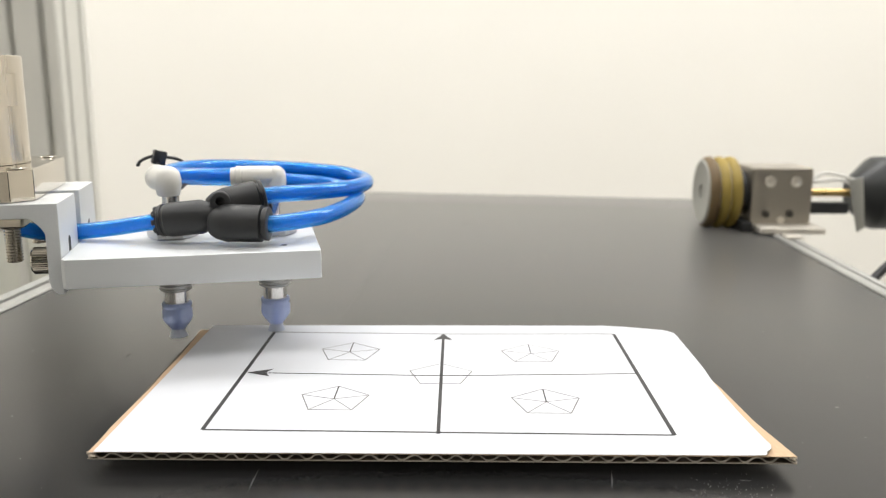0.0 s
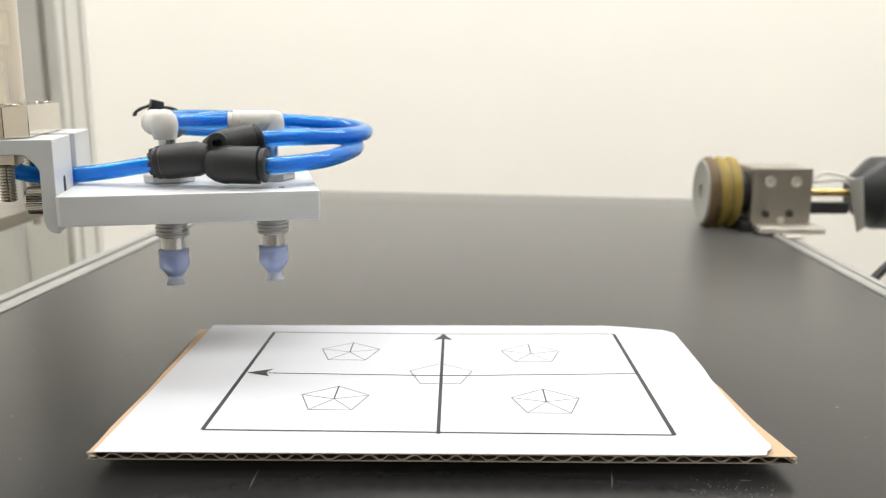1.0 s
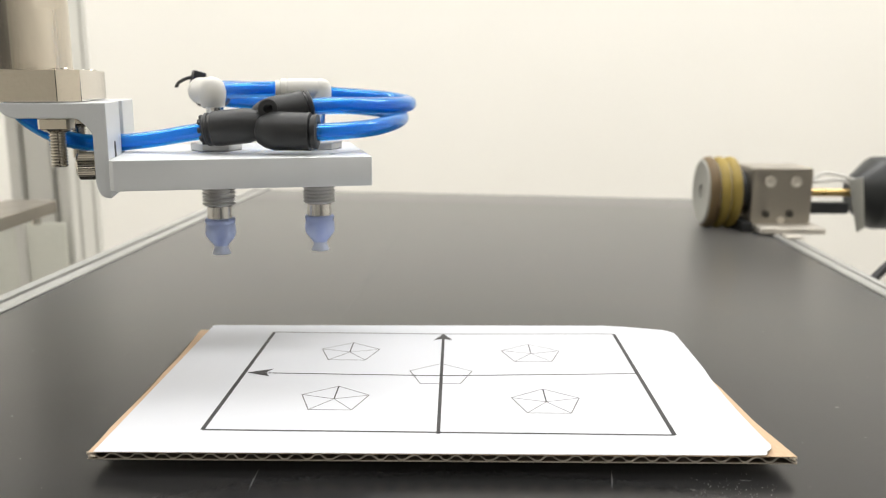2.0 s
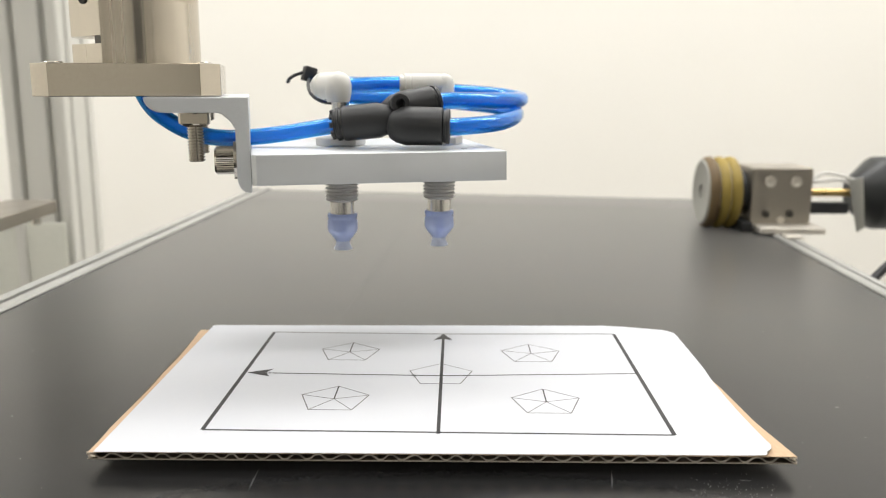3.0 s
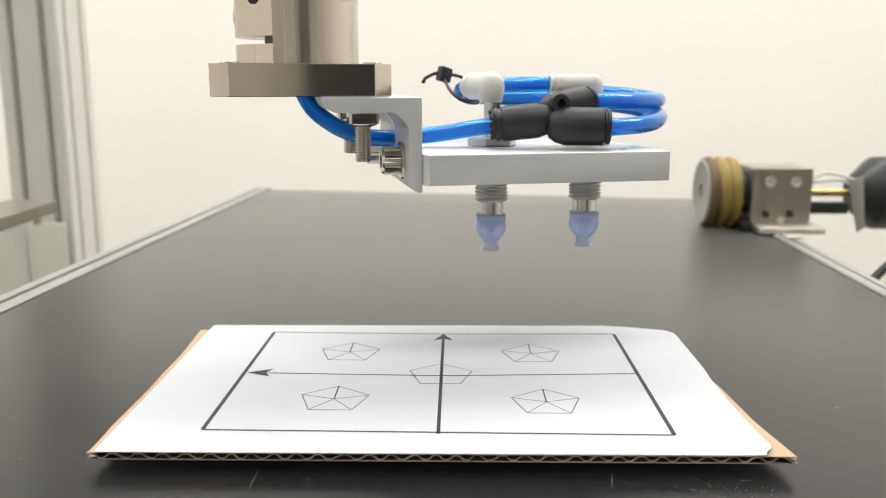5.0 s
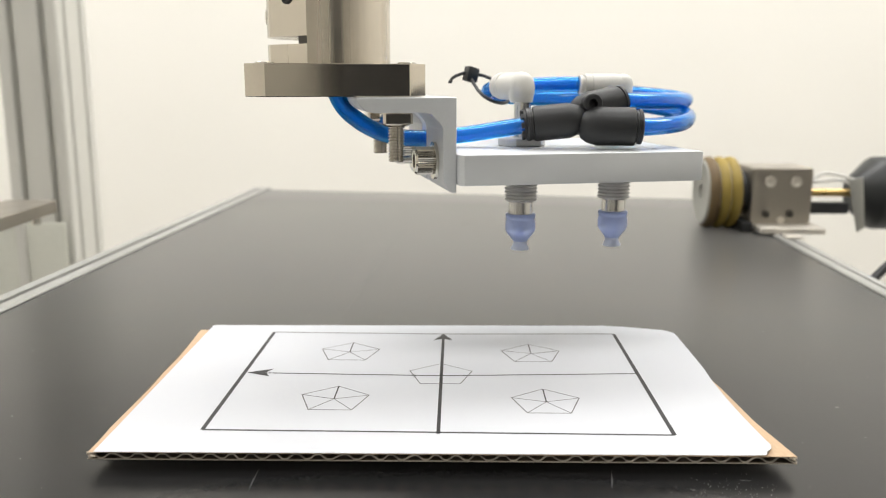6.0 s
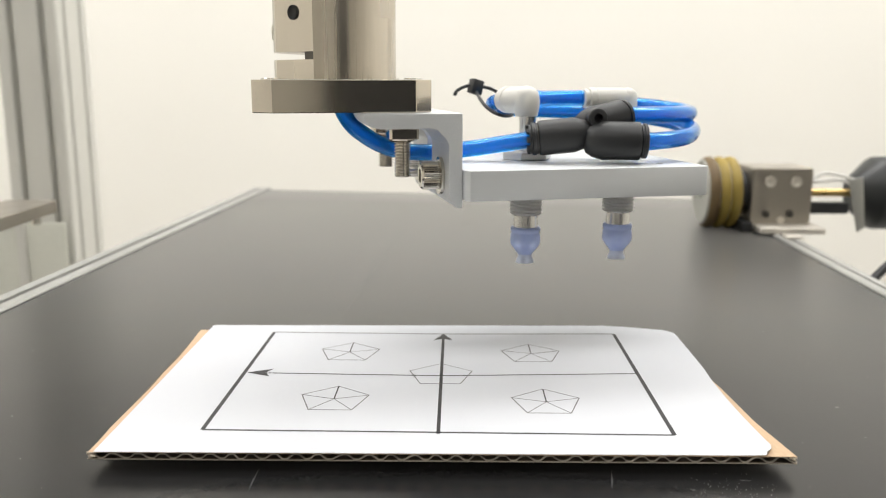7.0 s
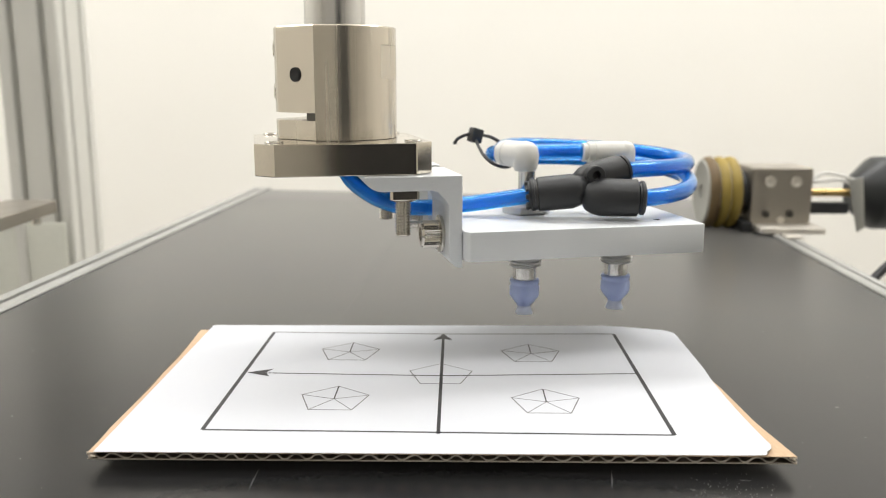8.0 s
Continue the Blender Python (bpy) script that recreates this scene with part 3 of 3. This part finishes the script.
# Uncut slots: flat black patches paint the shade inside them.
for hy in (21.5, 64.0):
    slot = [(2.1 * math.cos(a), 2.1 * math.sin(a) + (4.0 if math.sin(a) > 0 else -4.0)) for a in [2 * math.pi * (k + 0.5) / 24 for k in range(24)]]
    m = Matrix.Translation((-1.72, hy, 0.4)) @ Matrix.Rotation(math.pi / 2, 4, "Z") @ Matrix.Rotation(math.pi / 2, 4, "X")
    part("bracket_slot", mm(prism(slot, 0.0, 0.06, None, 0.0, m)), DARK_GAP, gripper, "slotted hole with its shade painted black", smooth=0)

# flange and clamp collar
c = 7.2
FX0, FX1, FY0, FY1 = -79.5, -11.7, 8.2, 79.5
outline = [(FX0 + c, FY0), (FX1 - c, FY0), (FX1, FY0 + c), (FX1, FY1 - c), (FX1 - c, FY1), (FX0 + c, FY1), (FX0, FY1 - c), (FX0, FY0 + c)]
flange = part("mounting_flange", mm(prism(outline, 22.0, 34.1, None, 0.3)), NICKEL, gripper, "square nickel plated flange with cut corners", smooth=10)
for sx, sy in ((-72, 18), (-18.5, 18), (-72, 72), (-18.5, 72)):
    part("flange_screw", mm(lathe([(0, 34.34), (1.8, 34.34), (1.9, 34.75), (3.3, 34.75), (3.6, 34.5), (3.6, 34.31)], 20, m=Matrix.Translation((sx, sy, 0)))), SCREW, flange)
SX, SY = -45.3, 48.0


def collar_outline(r, cut=False, pocket=False):
    pts = []
    for k in range(72):
        a = 2 * math.pi * k / 72
        x, y = r * math.cos(a), r * math.sin(a)
        deg = math.degrees(a)
        if 196 < deg < 243:
            continue
        off = deg - 329
        if pocket and abs(off) < 19:                # shallow flat milled into the side
            flat = 0.9455 / math.cos(radians(off))
            x, y = x * flat, y * flat
        pts.append((x, y))
    if cut:
        pts = [(max(x, -10.5), y) for x, y in pts]
    return [(SX + x, SY + y) for x, y in pts]


def collar():
    """One turned piece: the outline stacked level by level, stepped in where the slit runs."""
    bm = bmesh.new()
    levels = [(34.3, 24.8, False), (41.8, 24.8, False), (41.8, 24.8, True), (44.8, 24.8, True), (44.8, 24.8, False), (58.0, 24.8, False), (58.0, 24.8, "pocket"), (71.2, 24.8, "pocket"), (71.2, 24.8, False), (77.9, 24.8, False), (78.4, 24.3, False)]
    loops = [[bm.verts.new((x, y, z)) for x, y in collar_outline(rad, cut is True, cut == "pocket")] for z, rad, cut in levels]
    for lo, hi in zip(loops, loops[1:]):
        for k in range(len(lo)):
            j = (k + 1) % len(lo)
            bm.faces.new((lo[k], lo[j], hi[j], hi[k]))
    bm.faces.new(loops[0][::-1])
    bm.faces.new(loops[-1])
    bmesh.ops.remove_doubles(bm, verts=bm.verts, dist=1e-4)
    bmesh.ops.dissolve_degenerate(bm, edges=bm.edges, dist=1e-4)
    return mm(bm)


col = part("clamp_collar", collar(), TURNED, gripper, "slit nickel plated clamp collar", smooth=20)
# Added dark filler: paints the shade at the inner end of the slit.
root = [(SX + x, SY + y) for x, y in ((-8.8, -22.8), (-10.4, -8.0), (-13.0, -10.0), (-13.4, -17.8))]
part("slit_shade", mm(prism(root, 41.82, 44.78)), DARK_STEEL, col, "dark filler painting the shade deep in the slit", smooth=0)
nrm = Vector((-0.772, -0.636, 0))
spot = Vector((-62.7, 33.35, 59.6))
# A ringed black disc, its colour giving the shade of the bore.
part("threaded_hole", mm(lathe([(0, 0.05), (1.5, 0.05), (1.8, 0.22), (2.0, 0.08), (2.3, 0.26), (2.5, 0.1), (2.7, 0.3), (2.8, 0.3), (2.8, -0.3)], 24, m=axis_matrix(spot, spot + nrm))), DARK_GAP, col, "threaded hole with its shade painted black")
for z in (70.0, 53.0):
    p = Vector((SX - 23.9, SY + 3.0, z))
    part("clamp_screw", mm(lathe([(3.6, -1.5), (3.6, 0.6), (3.0, 1.1), (1.6, 1.1), (1.6, 0.2), (0, 0.2)], 24, m=axis_matrix(p, p + Vector((-1, 0.12, 0))))), SCREW, col)
part("robot_shaft", mm(lathe([(12.4, 77.0), (12.4, 420.0), (0, 420.0)], 64, m=Matrix.Translation((SX, SY, 0)))), STEEL, gripper, "polished steel robot shaft")

# screws of the bracket
for bx, by in ((-22.5, 20.0), (-22.8, 62.5)):
    t = Matrix.Translation((bx, by, 0))
    bolt = part("bolt", mm(lathe(thread(3.3, -3.4, 10.6, 1.15, 0.6)[:1] + thread(3.3, -3.4, 10.6, 1.15, 0.6), 28, m=t)), SCREW, gripper, "stainless threaded bolt")
    bm = bmesh.new()
    nut = [(-4.9, -5.8), (4.9, -5.8), (5.8, -4.9), (5.8, 4.9), (4.9, 5.8), (-4.9, 5.8), (-5.8, 4.9), (-5.8, -4.9)]
    prism(nut, 11.5, 15.4, bm, 0.15, t)
    lathe([(4.4, 10.4), (5.5, 11.0), (5.95, 11.55)], 36, bm, t)
    lathe([(6.4, 15.4), (6.4, 15.95)], 32, bm, t)
    part("nut", mm(bm), NICKEL, bolt, smooth=8)
for sy in (19.0, 66.0):
    m = axis_matrix((-7.1, sy, -3.1), (-20, sy, -3.1))
    bm = bmesh.new()
    lathe([(7.4, 0.0), (7.4, 1.2), (4.5, 1.2)], 36, bm, m)
    pts = []
    for k in range(72):
        a = 2 * math.pi * k / 72
        pts.append(((5.5 if k % 2 else 5.15) * math.cos(a), (5.5 if k % 2 else 5.15) * math.sin(a)))
    prism(pts, 1.25, 7.8, bm, 0.0, m)
    lathe([(5.2, 7.8), (4.6, 8.6), (2.9, 8.6), (2.9, 5.2), (0, 5.2)], 36, bm, m)
    part("cap_screw", mm(bm), SCREW, gripper, "knurled socket cap screw")

# suction cups with their stems
for cx, cy in ((36.5, 44.0), (80.1, 44.0)):
    t = Matrix.Translation((cx, cy, 0))
    stem = part("threaded_stem", mm(lathe(thread(7.3, -23.7, -11.3, 1.6, 0.85), 40, m=t)), ALU, gripper, "grey threaded suction stem")
    bm = prism(hexagon(19.0, 0.0), PLATE_TOP + 0.02, 3.9, None, 0.7, t)
    part("lock_nut", mm(bm), ALU, gripper, "flat hexagon lock nut", smooth=16)
    part("sleeve", mm(lathe([(6.0, -23.7), (5.3, -24.2), (5.3, -29.5), (4.0, -29.5), (4.0, -31)], 40, m=t)), STEEL, stem, "polished metal sleeve")
    cup = part("suction_cup", mm(lathe([(5.0, -29.4), (6.2, -29.5), (6.55, -29.9), (6.55, -31.1), (6.2, -31.4), (6.2, -32.2), (6.55, -32.8), (6.6, -36.4), (6.2, -37.6), (5.0, -39.3), (3.6, -41.0), (3.2, -41.7),
         (2.0, -41.7), (1.6, -40.4), (1.4, -31.0), (4.2, -30.9)], 44, m=t, closed=True)), CUP, gripper, "translucent pale blue silicone suction cup", smooth=50)
    part("lip", mm(lathe([(3.2, -41.72), (3.05, -42.3), (3.15, -43.0), (3.7, -44.5), (4.05, -45.3), (3.95, -45.5), (3.5, -45.3), (2.7, -43.6), (2.2, -42.2), (2.1, -41.72)], 44, m=t, closed=True)), CUP_LIP, cup, "thin silicone lip, light through it painted paler")
    part("fitting_stem", mm(lathe([(4.0, 3.9), (4.0, 9), (3.7, 9.3), (3.7, 20.5)], 32, m=t)), STEEL, gripper, "steel fitting stem")


def elbow(cx, cy, cz, way, length, r, ball):
    """Push-in elbow: a round corner over the stem, a barrel and its release ring."""
    way = Vector(way).normalized()
    p = Vector((cx, cy, cz))
    bm = bmesh.new()
    lathe([(4.7, 18.8), (4.9, 19.2), (ball * 0.9, 23), (ball * 0.93, cz), (ball * 0.8, cz + ball * 0.55), (ball * 0.5, cz + ball * 0.84), (0, cz + ball)], 36, bm, Matrix.Translation((cx, cy, 0)))
    lathe([(ball * 0.9, -1), (ball * 0.93, 2), (r, 4), (r, length - 3.4), (r * 0.95, length - 3.2), (r * 0.95, length - 2.6), (r, length - 2.5), (r, length - 0.4), (r - 0.4, length)], 36, bm, axis_matrix(p, p + way))
    el = part("elbow_fitting", mm(bm), WHITE_PL, gripper, "white push-in elbow fitting")
    part("release_ring", mm(lathe([(r * 0.78, length), (r * 0.86, length + 1.0), (r * 0.86, length + 2.0), (r * 0.7, length + 2.0)], 28, m=axis_matrix(p, p + way))), WHITE_PL, el)
    return p + way * length


end1 = elbow(35.8, 44.0, 25.6, (-0.46, 1.0, 0.0), 13.5, 5.8, 6.3)
end2 = elbow(82.2, 44.0, 26.2, (-1.0, 0.10, 0.0), 17.5, 4.8, 5.0)

# Y connector


def y_branch(bm, a, b, profile):
    length = (Vector(b) - Vector(a)).length
    lathe([(r, s * length) for r, s in profile], 36, bm, axis_matrix(a, b))


YL, YM = (36.0, 28.6, 10.3), (56.0, 23.4, 12.4)
YLOW0, YLOW1 = (54.5, 21.0, 9.8), (76.0, 15.4, 9.5)
YUP0, YUP1 = (53.5, 27.0, 14.8), (74.2, 31.0, 19.2)
bm = bmesh.new()
y_branch(bm, YL, YM, [(5.6, 0.0), (7.1, 0.03), (7.3, 0.1), (7.3, 0.72), (6.4, 0.85), (5.6, 1.0), (3.0, 1.1)])
y_branch(bm, YLOW0, YLOW1, [(2.0, -0.06), (5.2, 0.0), (6.9, 0.12), (8.0, 0.3), (7.9, 0.5), (7.8, 0.97), (6.0, 1.0)])
y_branch(bm, YUP0, YUP1, [(2.0, -0.06), (4.6, 0.0), (6.3, 0.15), (7.2, 0.35), (7.1, 0.97), (5.5, 1.0)])
box(48, 60, 19, 28, 7, 17, 2.0, bm)
connector = part("y_connector", mm(bm), BLACK_PL, gripper, "black plastic push-in Y connector", smooth=50)
part("mounting_eye", mm(lathe([(1.9, 0), (3.7, 0), (4.1, 0.4), (4.1, 4.0), (3.7, 4.4), (1.9, 4.4)], 32, m=Matrix.Translation((58.6, 22.8, 18.9)) @ Matrix.Rotation(math.pi / 2, 4, "X"), closed=True)), BLACK_PL, connector)
part("grip_ring", mm(lathe([(5.2, -0.2), (6.4, -0.2), (6.4, 0.4), (5.2, 0.4)], 32, m=axis_matrix(YL, Vector(YL) * 2 - Vector(YM)), closed=True)), DARK_STEEL, connector, "dark steel grip ring")
for a, b, r in ((YM, YL, 6.9), (YLOW0, YLOW1, 7.2), (YUP0, YUP1, 6.5)):
    a, b = Vector(a), Vector(b)
    w = (b - a).normalized()
    part("release_ring", mm(lathe([(r * 0.55, 0), (r * 0.93, 0.0), (r * 0.93, 0.9), (r, 1.0), (r, 2.2), (r * 0.9, 2.6), (r * 0.55, 2.6)], 32, m=axis_matrix(b, b + w), closed=True)), BLACK_PL, connector)


def collet(a, b, r, teeth=9):
    """Split clamping collet round the hose: a short tube with a toothed rim."""
    bm = bmesh.new()
    m = axis_matrix(a, b)
    lathe([(r - 1.6, 2.4), (r, 2.4), (r, 3.4), (r - 1.6, 3.4)], 36, bm, m, True)
    for k in range(teeth):
        turn = m @ Matrix.Rotation(2 * math.pi * k / teeth, 4, "Z")
        join(bm, box(r - 1.5, r + 0.25, -1.1, 1.1, 3.3, 4.7, 0.25, None, 1), turn)
    return mm(bm)


part("collet", collet(YL, Vector(YL) * 2 - Vector(YM), 5.9), BLACK_PL, connector, "black toothed hose collet")

TR = 3.65
part("air_hose", mm(sweep([(-46, 42.8, 30), (-43.4, 42.6, 22), (-40.0, 42.5, 16.4), (-35.0, 42.5, 12.0), (-28.0, 42.5, 7.8), (-19.5, 42.5, 5.0), (-9, 42.5, 4.1), (1, 41.8, 4.6), (13, 38.2, 6.1), (25, 33.2, 8.3), (37, 28.4, 10.4)], 3.45, 24, 10, bore=2.2)), TUBE, gripper, "blue translucent air hose")
part("air_hose", mm(sweep([(70, 30.0, 18.4), (82, 32.8, 19.4), (101, 41, 19.2), (118, 55, 19.0), (127, 76, 19.4), (119, 95, 21.2), (100, 105, 22.8), (77, 105, 24.4), (55, 99, 25.8), (42, 88, 26.4), (33.8, 74, 26.2), (30.3, 57.5, 25.8)], TR, 24, 10, bore=2.2)), TUBE, gripper, "blue translucent air hose")
part("air_hose", mm(sweep([(71, 16.6, 9.5), (83, 17.0, 9.3), (102, 27, 10.2), (115.5, 46, 12.0), (121.5, 68, 13.5), (115, 87, 15.7), (99, 99, 17.2), (78, 102, 18.7), (54, 99, 19.8), (40.5, 95, 21.0), (32.5, 85, 23.0), (33, 72.5, 24.6), (39.5, 62, 25.4), (52, 52.5, 26.0), (66, 47.3, 26.2)], TR, 24, 10, bore=2.2)), TUBE, gripper, "blue translucent air hose")

# cable tie round the two hoses
bm = bmesh.new()
sweep([(27.0, 97.0, 29.0), (25.6, 85.0, 26.0), (25.8, 75.0, 22.5), (28.5, 70.0, 19.6), (33.0, 69.0, 18.0), (38.0, 73.0, 18.2), (41.0, 84.0, 20.5), (41.5, 95.0, 25.6), (36.5, 99.5, 29.4), (31.5, 99.0, 30.8), (28.0, 97.8, 31.0)], 0.8, 8, 4, bm)
tie = part("cable_tie", mm(bm), BLACK_PL, gripper, "black cable tie")
bm = bmesh.new()
box(-3.1, 3.1, -2.4, 2.4, -3.6, 3.4, 0.6, bm)
bmesh.ops.transform(bm, matrix=pose(27.0, 97.5, 31.0, 0, 15, 20), verts=bm.verts)
part("tie_head", mm(bm), BLACK_PL, tie)
part("tie_tail", mm(sweep([(25, 97.5, 32), (20.5, 98, 30.6), (17.5, 98, 28.8), (17.0, 98, 27.4), (16, 98, 27.6)], 0.8, 8, 4)), BLACK_PL, tie)


def motions():
    rows = [(0.0, -156.3, -40.5), (0.5, -156.4, -27.5), (1.0, -156.3, -16.0), (1.2, -156.1, -12.5), (1.5, -153.8, -7.9), (1.7, -148.3, -5.3), (2.0, -134.9, -2.2), (2.4, -111.5, -0.3), (2.8, -89.6, 0.0),
            (3.0, -80.8, 0.0), (3.5, -59.8, 0.0), (4.0, -42.2, 0.0), (4.5, -27.6, 0.0), (4.7, -22.3, 0.0), (5.2, -11.3, 0.0), (5.8, -3.6, 0.0), (6.0, -2.2, 0.0),
            (6.5, 0.0, 0.0), (6.7, 0.0, -0.2), (6.9, 0.0, -3.0), (7.0, 0.1, -5.9), (7.5, 0.1, -19.3), (8.0, 0.2, -29.4)]
    walk(gripper, [(t, pose(BASE.x + dx / 1000, BASE.y, BASE.z + dz / 1000, 0, 0, YAW)) for t, dx, dz in rows])


motions()
